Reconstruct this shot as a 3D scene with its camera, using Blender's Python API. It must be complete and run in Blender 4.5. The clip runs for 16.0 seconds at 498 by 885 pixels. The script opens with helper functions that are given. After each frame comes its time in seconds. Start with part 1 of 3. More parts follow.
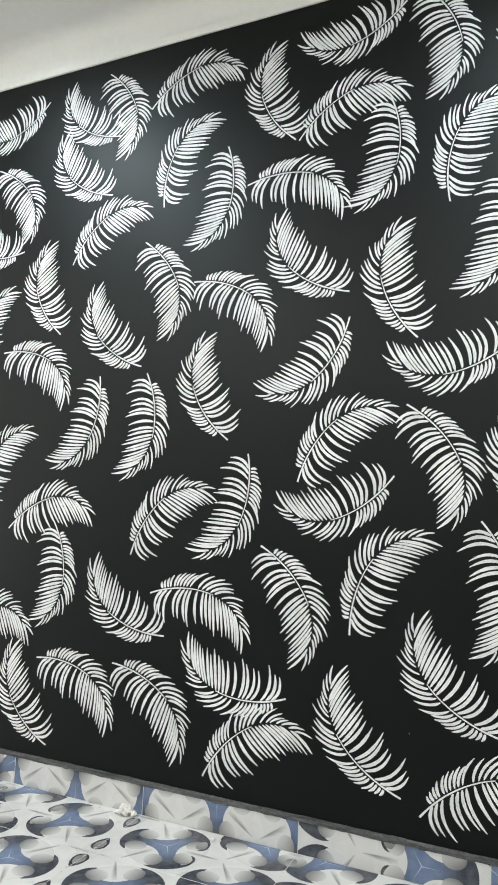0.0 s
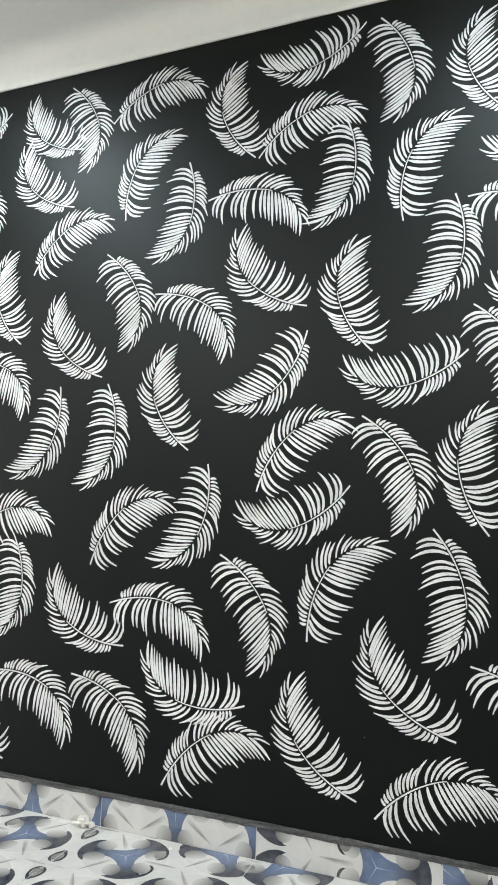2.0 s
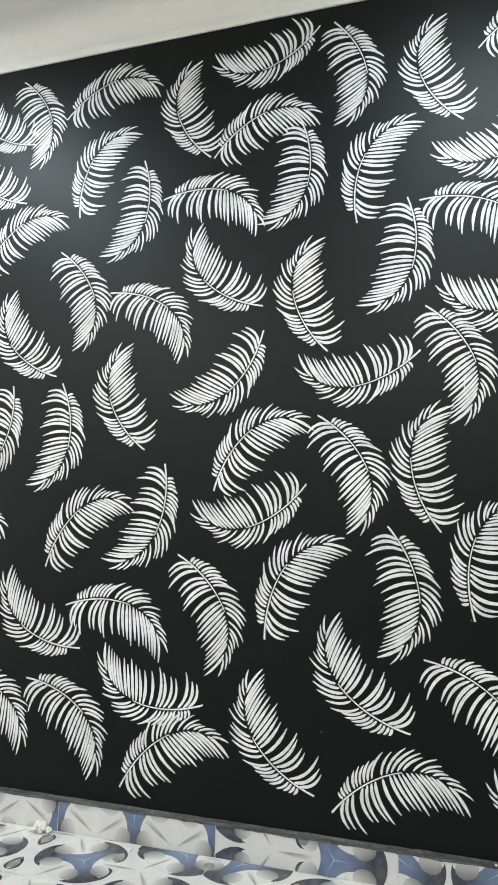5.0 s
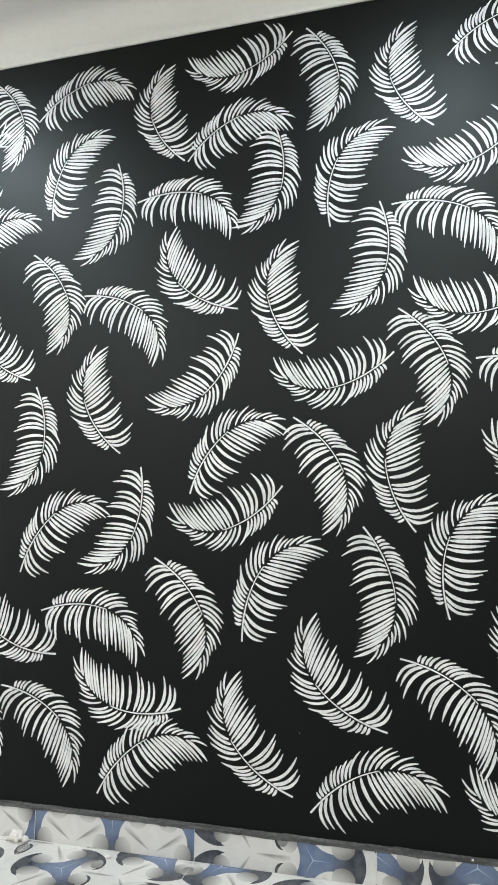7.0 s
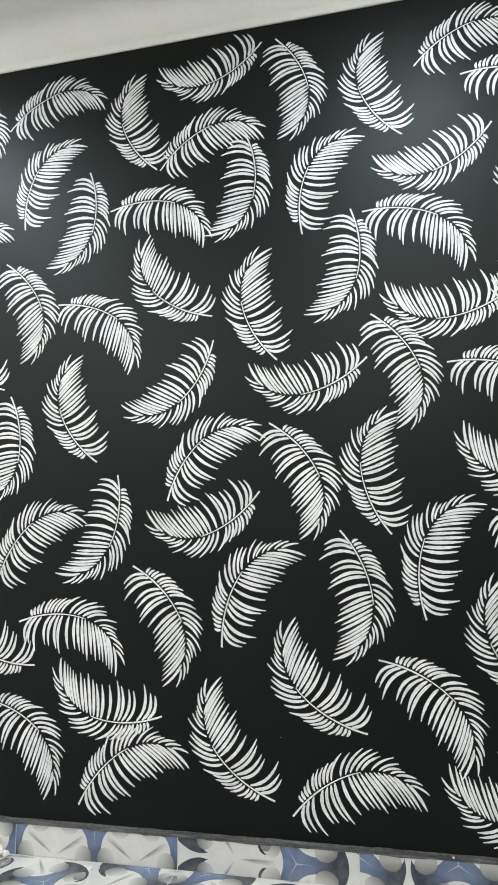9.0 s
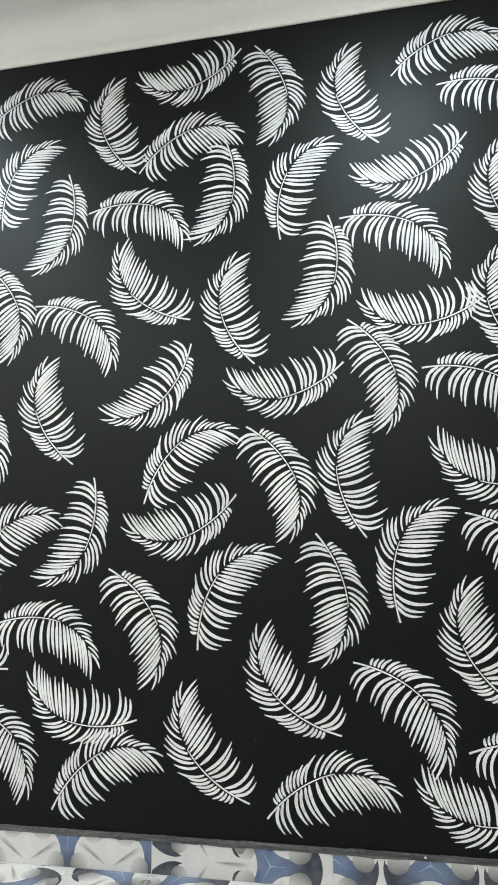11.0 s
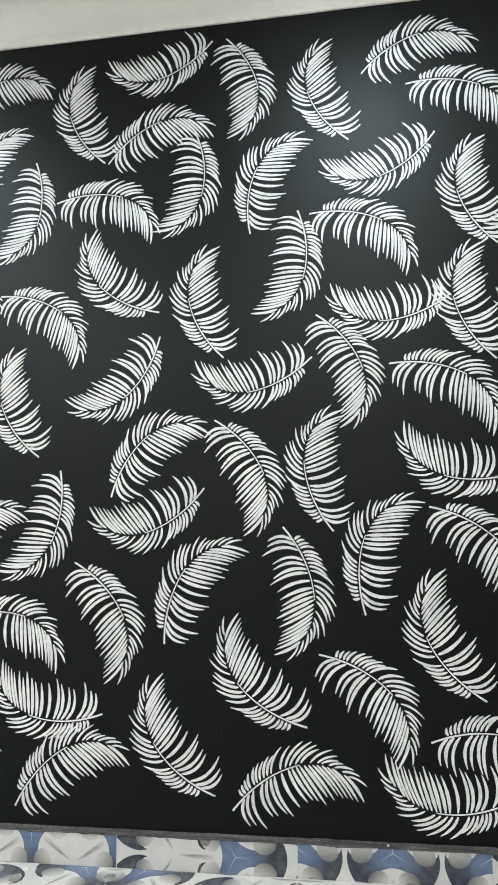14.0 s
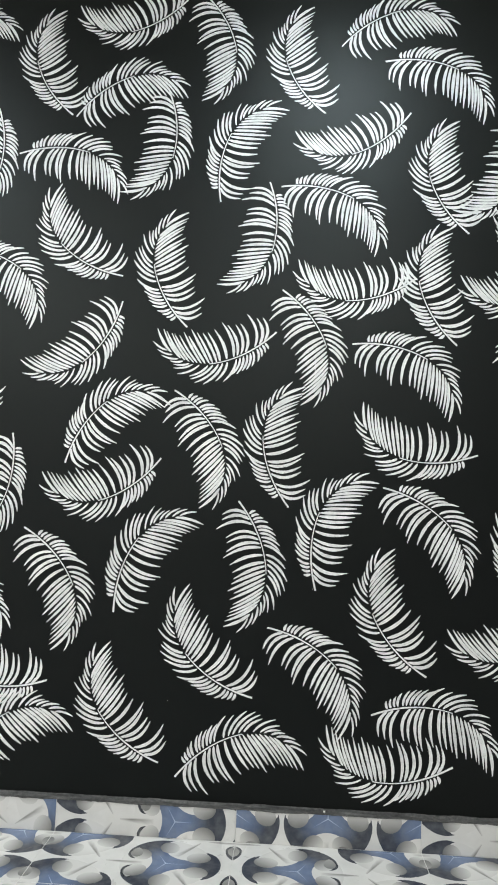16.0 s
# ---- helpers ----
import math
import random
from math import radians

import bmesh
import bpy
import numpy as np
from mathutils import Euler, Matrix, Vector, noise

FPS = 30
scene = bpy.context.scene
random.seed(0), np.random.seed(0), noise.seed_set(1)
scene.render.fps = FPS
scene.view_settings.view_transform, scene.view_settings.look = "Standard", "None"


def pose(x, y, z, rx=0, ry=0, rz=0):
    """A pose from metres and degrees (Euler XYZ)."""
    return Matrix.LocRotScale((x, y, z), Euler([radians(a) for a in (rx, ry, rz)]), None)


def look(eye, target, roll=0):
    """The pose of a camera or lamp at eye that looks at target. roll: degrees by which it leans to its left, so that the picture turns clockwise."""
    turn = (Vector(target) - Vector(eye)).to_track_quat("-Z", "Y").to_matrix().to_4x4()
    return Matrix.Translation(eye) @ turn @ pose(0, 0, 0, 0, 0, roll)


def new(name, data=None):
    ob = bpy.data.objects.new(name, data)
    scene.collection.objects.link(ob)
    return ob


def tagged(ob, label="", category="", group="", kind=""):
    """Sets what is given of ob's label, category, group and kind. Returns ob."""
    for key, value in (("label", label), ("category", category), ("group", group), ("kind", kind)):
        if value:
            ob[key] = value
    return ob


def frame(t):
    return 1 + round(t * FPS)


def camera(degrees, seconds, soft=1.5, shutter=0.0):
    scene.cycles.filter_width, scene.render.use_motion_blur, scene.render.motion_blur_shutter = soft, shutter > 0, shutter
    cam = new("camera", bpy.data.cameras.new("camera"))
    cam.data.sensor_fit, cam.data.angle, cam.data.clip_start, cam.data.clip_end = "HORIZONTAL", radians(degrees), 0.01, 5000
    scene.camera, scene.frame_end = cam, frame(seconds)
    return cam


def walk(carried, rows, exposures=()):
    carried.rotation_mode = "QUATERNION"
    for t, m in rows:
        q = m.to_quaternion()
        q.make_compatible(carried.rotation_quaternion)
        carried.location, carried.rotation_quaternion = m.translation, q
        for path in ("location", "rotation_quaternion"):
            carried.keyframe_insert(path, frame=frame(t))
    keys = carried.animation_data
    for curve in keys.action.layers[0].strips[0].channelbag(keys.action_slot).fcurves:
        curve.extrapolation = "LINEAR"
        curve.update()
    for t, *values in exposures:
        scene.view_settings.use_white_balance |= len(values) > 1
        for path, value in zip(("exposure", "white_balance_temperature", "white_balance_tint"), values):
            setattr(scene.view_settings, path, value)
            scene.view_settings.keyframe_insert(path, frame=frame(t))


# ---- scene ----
cam = camera(40.9, 16.0, soft=1.8)
PATH = [
    (0, (0.735, -2.259, 1.071), (-0.057, -0.438, 1.313), 2.5),
    (0.5, (0.758, -2.283, 1.065), (-0.014, -0.454, 1.31), 2.4),
    (1, (0.764, -2.289, 1.064), (0.017, -0.453, 1.337), 2.4),
    (1.5, (0.764, -2.291, 1.063), (0.048, -0.445, 1.344), 2.3),
    (2, (0.764, -2.291, 1.064), (0.074, -0.435, 1.343), 2.2),
    (2.5, (0.768, -2.295, 1.064), (0.109, -0.43, 1.358), 2.0),
    (3, (0.767, -2.3, 1.064), (0.134, -0.427, 1.367), 1.7),
    (3.5, (0.763, -2.302, 1.065), (0.164, -0.417, 1.364), 1.5),
    (4, (0.767, -2.3, 1.065), (0.184, -0.41, 1.357), 1.4),
    (6.5, (0.767, -2.302, 1.063), (0.243, -0.391, 1.337), 0.9),
    (7, (0.768, -2.305, 1.059), (0.27, -0.39, 1.351), 0.6),
    (7.5, (0.766, -2.308, 1.061), (0.284, -0.389, 1.351), 0.5),
    (8, (0.767, -2.31, 1.06), (0.306, -0.386, 1.352), 0.0),
    (10.5, (0.789, -2.327, 1.052), (0.39, -0.396, 1.388), -0.9),
    (11, (0.782, -2.327, 1.053), (0.414, -0.388, 1.374), -0.6),
    (11.5, (0.782, -2.324, 1.05), (0.431, -0.38, 1.361), -0.4),
    (12, (0.786, -2.325, 1.046), (0.449, -0.379, 1.362), -0.6),
    (12.5, (0.784, -2.329, 1.05), (0.461, -0.381, 1.37), -0.6),
    (13, (0.784, -2.328, 1.048), (0.478, -0.378, 1.368), -0.6),
    (13.5, (0.786, -2.327, 1.047), (0.49, -0.372, 1.349), -0.5),
    (14, (0.786, -2.329, 1.044), (0.508, -0.372, 1.353), -0.6),
    (14.5, (0.78, -2.326, 1.042), (0.544, -0.362, 1.332), -0.4),
    (15, (0.764, -2.324, 1.043), (0.559, -0.353, 1.308), -0.0),
    (15.5, (0.731, -2.324, 1.052), (0.576, -0.343, 1.278), 1.7),
    (16, (0.738, -2.328, 1.055), (0.621, -0.344, 1.278), 1.9),
]
walk(cam, [(t, look(eye, target, roll)) for t, eye, target, roll in PATH], exposures=[(0.0, 0.0), (16.0, 0.0)])

# ---- room sizes ----
WEST, EAST, SOUTH = -9.0, 9.6, -5.6      # inner faces of the far walls; the painted wall stands at y = 0
LIP, CEIL = 3.0975, 3.215                  # lower edge of the cove, ceiling
SK_Y, SK_H = -0.020, 0.104               # tiled skirting: front face and height
TILE = 0.60

# ---- light ----
world = bpy.data.worlds.new("world")
world.use_nodes = True
scene.world = world
sky = world.node_tree.nodes.new("ShaderNodeTexSky")
sky.sky_type = "NISHITA"
sky.sun_disc = False
sky.sun_elevation = radians(42)
sky.sun_rotation = radians(200)
world.node_tree.nodes["Background"].inputs["Strength"].default_value = 0.12
world.node_tree.links.new(sky.outputs[0], world.node_tree.nodes["Background"].inputs["Color"])


def area_lamp(name, m, sx, sy, watts, colour, shape="RECTANGLE", spread=180):
    data = bpy.data.lights.new(name, "AREA")
    data.shape, data.size, data.size_y = shape, sx, sy
    data.energy, data.color, data.spread = watts, colour, radians(spread)
    ob = new(name, data)
    ob.matrix_world = m
    return ob


# fill lamps added at both ends of the room, in made-up openings
area_lamp("fill_west", look((WEST + 0.05, -1.0, 0.92), (0.0, -1.1, 0.88)), 1.6, 1.7, 455, (0.99, 0.988, 0.972))
area_lamp("fill_east", look((EAST - 0.05, -1.0, 0.68), (1.0, -1.1, 0.64)), 1.6, 1.22, 315, (0.99, 0.988, 0.972))
# the last one is extra fill, added to light the wall's left part
DOWNLIGHTS = [(-1.44, -0.95, 31), (0.94, -0.95, 23), (-1.58, -3.6, 98), (0.99, -3.6, 102), (-4.15, -3.6, 98)]
for lx, ly, watts in DOWNLIGHTS:
    front = ly > -2
    area_lamp("downlight_lamp", look((lx, ly, CEIL - 0.030), (lx, ly, 0)), 0.54, 0.54, watts, (0.80, 0.92, 1.0) if front else (0.988, 0.985, 0.952), "DISK")


# ---- materials ----
def material(name, colour, rough=0.5, metal=0.0, spec=0.5):
    m = bpy.data.materials.new(name)
    m.use_nodes = True
    b = m.node_tree.nodes["Principled BSDF"]
    b.inputs["Base Color"].default_value = (*colour, 1)
    b.inputs["Roughness"].default_value = rough
    b.inputs["Metallic"].default_value = metal
    b.inputs["Specular IOR Level"].default_value = spec
    return m


def node(m, kind, **ins):
    n = m.node_tree.nodes.new(kind)
    for key, value in ins.items():
        n.inputs[key.replace("_", " ")].default_value = value
    return n


def link(m, a, b):
    m.node_tree.links.new(a, b)


def coords(m, scale=(1, 1, 1)):
    tc = m.node_tree.nodes.new("ShaderNodeTexCoord")
    mp = node(m, "ShaderNodeMapping", Scale=scale)
    link(m, tc.outputs["Object"], mp.inputs["Vector"])
    return mp.outputs["Vector"]


def noise_tex(m, vec, scale, detail=4.0, rough=0.55):
    n = node(m, "ShaderNodeTexNoise", Scale=scale, Detail=detail, Roughness=rough)
    link(m, vec, n.inputs["Vector"])
    return n.outputs["Fac"]


def ramp(m, fac, stops):
    r = m.node_tree.nodes.new("ShaderNodeValToRGB")
    el = r.color_ramp.elements
    while len(el) < len(stops):
        el.new(0.5)
    for e, (pos, col) in zip(el, stops):
        e.position = pos
        e.color = (*col, 1) if len(col) == 3 else (col[0], col[0], col[0], 1)
    link(m, fac, r.inputs["Fac"])
    return r.outputs["Color"]


def mixed(m, fac, a, b, kind="MIX"):
    n = m.node_tree.nodes.new("ShaderNodeMixRGB")
    n.blend_type = kind
    for i, v in enumerate((fac, a, b)):
        if hasattr(v, "links"):
            link(m, v, n.inputs[i])
        elif isinstance(v, (int, float)):
            n.inputs[i].default_value = v
        else:
            n.inputs[i].default_value = (*v, 1)
    return n.outputs[0]


def bump(m, height, strength, distance):
    n = node(m, "ShaderNodeBump", Strength=strength, Distance=distance)
    link(m, height, n.inputs["Height"])
    link(m, n.outputs["Normal"], m.node_tree.nodes["Principled BSDF"].inputs["Normal"])


def shader_in(m, key):
    return m.node_tree.nodes["Principled BSDF"].inputs[key]


def painted_black():
    m = material("black_satin_paint", (0.003, 0.003, 0.003), 0.5, 0.0, 0.255)
    shader_in(m, "Specular Tint").default_value = (0.895, 0.985, 0.96, 1)
    v = coords(m)
    cloud = noise_tex(m, v, 0.9, 3)
    roll = noise_tex(m, coords(m, (1, 1, 0.35)), 55, 4)
    fine = noise_tex(m, v, 420, 2)
    link(m, ramp(m, cloud, [(0.3, (0.0006, 0.0008, 0.0007)), (0.7, (0.0018, 0.0018, 0.0015))]), shader_in(m, "Base Color"))
    link(m, ramp(m, mixed(m, 0.5, cloud, roll), [(0.3, (0.44,)), (0.7, (0.53,))]), shader_in(m, "Roughness"))
    bump(m, mixed(m, 0.45, roll, fine), 0.10, 0.0008)
    return m


def painted_white():
    """Thick stencil paint: dabbed blots, fine grain and streaks drawn along each barb by its own UV."""
    m = material("white_stencil_paint", (0.8, 0.8, 0.79), 0.42, 0.0, 0.5)
    v = coords(m)
    info = m.node_tree.nodes.new("ShaderNodeObjectInfo")
    uv = m.node_tree.nodes.new("ShaderNodeUVMap")
    along = node(m, "ShaderNodeMapping", Scale=(2.6, 9.0, 1.0))
    link(m, uv.outputs["UV"], along.inputs["Vector"])
    streak = noise_tex(m, along.outputs["Vector"], 1.0, 3, 0.6)
    blot = noise_tex(m, v, 55, 5, 0.75)
    grain = noise_tex(m, v, 260, 3)
    mix = mixed(m, 0.45, mixed(m, 0.35, blot, grain), streak)
    tone = ramp(m, mix, [(0.33, (0.46, 0.47, 0.46)), (0.47, (0.74, 0.74, 0.73)), (0.62, (0.90, 0.90, 0.89))])
    each = ramp(m, info.outputs["Random"], [(0.0, (0.88, 0.88, 0.875)), (1.0, (0.965, 0.965, 0.955))])
    shift = m.node_tree.nodes.new("ShaderNodeVectorMath")
    shift.operation = "ADD"
    spread = m.node_tree.nodes.new("ShaderNodeMath")
    spread.operation = "MULTIPLY"
    spread.inputs[1].default_value = 37.0
    link(m, info.outputs["Random"], spread.inputs[0])
    link(m, v, shift.inputs[0])
    link(m, spread.outputs[0], shift.inputs[1])
    thin = ramp(m, noise_tex(m, shift.outputs[0], 9.0, 4, 0.6), [(0.34, (0.84, 0.845, 0.845)), (0.52, (1.0, 1.0, 1.0))])
    link(m, mixed(m, 1.0, mixed(m, 1.0, tone, each, "MULTIPLY"), thin, "MULTIPLY"), shader_in(m, "Base Color"))
    bump(m, mixed(m, 0.5, grain, streak), 0.35, 0.0008)
    return m


def plaster(name, lo, hi, rough=0.75):
    m = material(name, hi, rough)
    v = coords(m)
    link(m, ramp(m, mixed(m, 0.4, noise_tex(m, v, 1.6, 4), noise_tex(m, v, 40, 3)), [(0.3, lo), (0.7, hi)]), shader_in(m, "Base Color"))
    bump(m, noise_tex(m, v, 130, 3), 0.12, 0.001)
    return m


def shaded_cream(lo, hi, cream_lo, cream_hi):
    """Cream cove paint; its soft shading into the greyer ceiling is put into the colour."""
    m = material("cream_plaster", cream_hi, 0.8)
    v = coords(m)
    mott = mixed(m, 0.4, noise_tex(m, v, 1.6, 4), noise_tex(m, v, 40, 3))
    sep = m.node_tree.nodes.new("ShaderNodeSeparateXYZ")
    link(m, v, sep.inputs["Vector"])
    ragged = mixed(m, 0.06, sep.outputs["Y"], noise_tex(m, coords(m, (1.5, 6, 6)), 2.0, 4), "ADD")
    edge = node(m, "ShaderNodeMapRange")
    edge.inputs["From Min"].default_value, edge.inputs["From Max"].default_value = -0.135, -0.015
    edge.interpolation_type = "SMOOTHSTEP"
    link(m, ragged, edge.inputs["Value"])
    tone = mixed(m, edge.outputs["Result"], ramp(m, mott, [(0.3, lo), (0.7, hi)]), ramp(m, mott, [(0.3, cream_lo), (0.7, cream_hi)]))
    link(m, tone, shader_in(m, "Base Color"))
    bump(m, noise_tex(m, v, 130, 3), 0.10, 0.001)
    return m


def glazed(name, lo, hi, rough=0.22):
    """Printed ceramic glaze with faint clouding and dust."""
    m = material(name, hi, rough)
    v = coords(m)
    dust = noise_tex(m, v, 9, 5, 0.65)
    tone = ramp(m, noise_tex(m, v, 22, 4), [(0.3, lo), (0.7, hi)])
    link(m, mixed(m, ramp(m, dust, [(0.45, (0.0,)), (0.8, (0.22,))]), tone, (0.55, 0.54, 0.50)), shader_in(m, "Base Color"))
    link(m, ramp(m, dust, [(0.3, (rough,)), (0.8, (rough + 0.3,))]), shader_in(m, "Roughness"))
    return m


def printed(name, dark, light, power_lo=0.1, power_hi=0.9):
    """A printed tone that runs along each motif, by its own UV."""
    m = material(name, light, 0.25)
    uv = m.node_tree.nodes.new("ShaderNodeUVMap")
    sep = m.node_tree.nodes.new("ShaderNodeSeparateXYZ")
    link(m, uv.outputs["UV"], sep.inputs["Vector"])
    v = coords(m)
    tone = ramp(m, sep.outputs["X"], [(power_lo, dark), (power_hi, light)])
    dust = ramp(m, noise_tex(m, v, 30, 5), [(0.4, (0.0,)), (0.8, (0.13,))])
    link(m, mixed(m, dust, tone, (0.5, 0.49, 0.46)), shader_in(m, "Base Color"))
    return m


def smeared_cement():
    """Grey cement half covered by runs and smears of black wall paint."""
    m = material("smeared_cement", (0.1, 0.1, 0.1), 0.7)
    v = coords(m)
    smear = noise_tex(m, coords(m, (6, 40, 60)), 1.0, 6, 0.65)
    spots = noise_tex(m, v, 90, 4, 0.7)
    link(m, ramp(m, mixed(m, 0.4, smear, spots), [(0.36, (0.008, 0.008, 0.008)), (0.50, (0.045, 0.045, 0.043)), (0.68, (0.13, 0.128, 0.122))]), shader_in(m, "Base Color"))
    bump(m, mixed(m, 0.5, smear, spots), 0.5, 0.003)
    return m


BLACK = painted_black()
WHITE = painted_white()
CREAM = shaded_cream((0.55, 0.545, 0.505), (0.62, 0.613, 0.57), (0.79, 0.78, 0.705), (0.87, 0.858, 0.78))
CEILING = plaster("ceiling_plaster", (0.55, 0.545, 0.505), (0.62, 0.613, 0.57), 0.85)
# for the unseen walls, kept dark so the black paint reflects less
ROOM = plaster("unseen_dark_wall", (0.050, 0.050, 0.047), (0.072, 0.071, 0.068), 0.85)
TILE_WHITE = glazed("tile_white", (0.515, 0.512, 0.493), (0.575, 0.571, 0.552))
TILE_BLUE = printed("tile_blue", (0.036, 0.042, 0.056), (0.122, 0.165, 0.262), 0.0, 1.0)
TILE_DARK = printed("tile_navy", (0.070, 0.080, 0.100), (0.030, 0.034, 0.042))
TILE_OVAL = printed("tile_grey_hollow", (0.12, 0.12, 0.115), (0.52, 0.515, 0.495), 0.0, 0.95)
TILE_PALE = printed("tile_pale_fold", (0.34, 0.337, 0.32), (0.57, 0.565, 0.545), 0.02, 0.55)
TILE_VEIN = printed("tile_blue_vein", (0.16, 0.22, 0.36), (0.36, 0.43, 0.56))
TILE_CREASE = printed("tile_crease", (0.20, 0.196, 0.183), (0.57, 0.565, 0.545), 0.0, 0.9)
GROUT = plaster("grout", (0.44, 0.43, 0.40), (0.56, 0.55, 0.52), 0.9)
LEDGE = smeared_cement()
CRUMB = plaster("white_plaster_crumb", (0.52, 0.50, 0.46), (0.74, 0.72, 0.68), 0.9)
METAL = material("white_enamel", (0.75, 0.75, 0.74), 0.4)
GLOW = material("lamp_diffuser", (0.9, 0.9, 0.9), 0.5)
shader_in(GLOW, "Emission Color").default_value = (0.96, 0.98, 1.0, 1)
shader_in(GLOW, "Emission Strength").default_value = 4.0


# ---- mesh helpers ----
def mesh_from(name, verts, faces, mats, slots=None, uvs=None):
    me = bpy.data.meshes.new(name)
    me.from_pydata(verts, [], faces)
    for m in mats:
        me.materials.append(m)
    if slots:
        me.polygons.foreach_set("material_index", slots)
    if uvs:
        layer = me.uv_layers.new(name="UVMap")
        for loop in me.loops:
            layer.data[loop.index].uv = uvs[loop.vertex_index]
    me.update()
    return me


def part(name, bm, mat, parent=None, label=""):
    me = bpy.data.meshes.new(name)
    bm.normal_update()
    bm.to_mesh(me)
    bm.free()
    me.materials.append(mat)
    ob = new(name, me)
    ob.parent = parent
    if label:
        ob["label"] = label
    return ob


def block(x0, x1, y0, y1, z0, z1, bevel=0.0):
    bm = bmesh.new()
    bmesh.ops.create_cube(bm, size=1.0)
    bmesh.ops.scale(bm, vec=(x1 - x0, y1 - y0, z1 - z0), verts=bm.verts)
    bmesh.ops.translate(bm, vec=((x0 + x1) / 2, (y0 + y1) / 2, (z0 + z1) / 2), verts=bm.verts)
    if bevel:
        bmesh.ops.bevel(bm, geom=list(bm.edges), offset=bevel, segments=2, affect="EDGES", profile=0.5)
    return bm


# ---- large structure ----
def wall_with_opening(name, label, x0, x1, y0, y1, axis, a0, a1, z0, z1):
    """A thick wall from floor to ceiling, with an opening a0..a1 by z0..z1 through it along its length."""
    bm = bmesh.new()
    lo, hi = (x0, x1) if axis == "x" else (y0, y1)
    for b0, b1, c0, c1 in ((lo, a0, 0, CEIL), (a1, hi, 0, CEIL), (a0, a1, 0, z0), (a0, a1, z1, CEIL)):
        if b1 - b0 < 1e-4 or c1 - c0 < 1e-4:
            continue
        piece = block(b0, b1, y0, y1, c0, c1) if axis == "x" else block(x0, x1, b0, b1, c0, c1)
        me = bpy.data.meshes.new("piece")
        piece.to_mesh(me)
        piece.free()
        bm.from_mesh(me)
        bpy.data.meshes.remove(me)
    return tagged(part(name, bm, ROOM), label, "wall", kind="structure")


wall = tagged(part("wall_north", block(WEST - 0.2, EAST + 0.2, 0.0, 0.22, 0, CEIL), BLACK),
              "satin black painted wall stencilled with white fern leaves", "wall", kind="structure")
tagged(part("wall_south", block(WEST - 0.2, EAST + 0.2, SOUTH - 0.2, SOUTH, 0, CEIL), ROOM), "unseen dark-grey wall that keeps reflections on the black wall low", "wall", kind="structure")
# unseen end walls; their openings are made up to hold the fill lamps
wall_with_opening("wall_west", "unseen dark-grey end wall with a made-up opening for a fill lamp", WEST - 0.2, WEST, SOUTH, 0.0, "y", -1.8, -0.2, 0.07, 1.77)
wall_with_opening("wall_east", "unseen dark-grey end wall with a made-up opening for a fill lamp", EAST, EAST + 0.2, SOUTH, 0.0, "y", -1.8, -0.2, 0.07, 1.29)
tagged(part("ceiling", block(WEST - 0.2, EAST + 0.2, SOUTH - 0.2, 0.22, CEIL, CEIL + 0.2), CEILING), "flat matt off-white plaster ceiling", "ceiling", kind="structure")


def cove():
    """Lip, small fillet and hollow curve, drawn along the wall head and carried onto the ceiling as a thin skin for the
    painted-in shading; the lower edge is slightly uneven by hand.
    """
    prof = [(0.0, LIP), (-0.010, LIP - 0.001), (-0.014, LIP + 0.004), (-0.014, LIP + 0.014), (-0.019, LIP + 0.018)]
    r, reach = CEIL - LIP - 0.020, 0.135
    for i in range(1, 17):
        a = i / 16 * math.pi / 2
        prof.append((-0.019 - reach * (1 - math.cos(a)), LIP + 0.018 + r * math.sin(a)))
    prof += [(-0.40, CEIL - 0.002), (-0.40, CEIL + 0.01), (0.0, CEIL + 0.01)]
    n, xs = len(prof), np.linspace(WEST, EAST, 160)
    verts, faces = [], []
    for x in xs:
        for k, (y, z) in enumerate(prof):
            d = 0.0016 * noise.noise((x * 2.3, k * 0.05, 0.3)) + 0.0008 * noise.noise((x * 11, k * 0.1, 4.0))
            verts.append((x, y, z + (d if k < 5 else d * 0.3)))
    for i in range(len(xs) - 1):
        for k in range(n):
            a, b = i * n + k, i * n + (k + 1) % n
            faces.append((a, b, b + n, a + n))
    faces += [tuple(range(n)), tuple(reversed(range((len(xs) - 1) * n, len(xs) * n)))]
    me = mesh_from("cove", verts, faces, [CREAM])
    for p in me.polygons:
        p.use_smooth = len(p.vertices) == 4
    return tagged(new("trim_cove", me), "cream plaster cove along the head of the wall", "cornice", kind="structure")


cove()


# ---- stencilled leaves ----
# Each frond barb: place of its root along the midrib, length, lean from the leaf's axis in degrees (unit: one leaf length).
OUTER = [
    (0.100, 0.054, 118), (0.122, 0.064, 107), (0.147, 0.080, 100), (0.168, 0.105, 90),
    (0.202, 0.124, 82), (0.224, 0.142, 74), (0.250, 0.140, 69), (0.280, 0.157, 66),
    (0.307, 0.154, 61), (0.338, 0.207, 56), (0.412, 0.184, 55),
    (0.450, 0.229, 43), (0.485, 0.241, 34), (0.530, 0.212, 29), (0.571, 0.174, 25),
    (0.640, 0.195, 17), (0.692, 0.156, 8), (0.720, 0.128, -2), (0.770, 0.105, -5),
    (0.806, 0.142, -17), (0.853, 0.130, -25), (0.892, 0.140, -38),
]
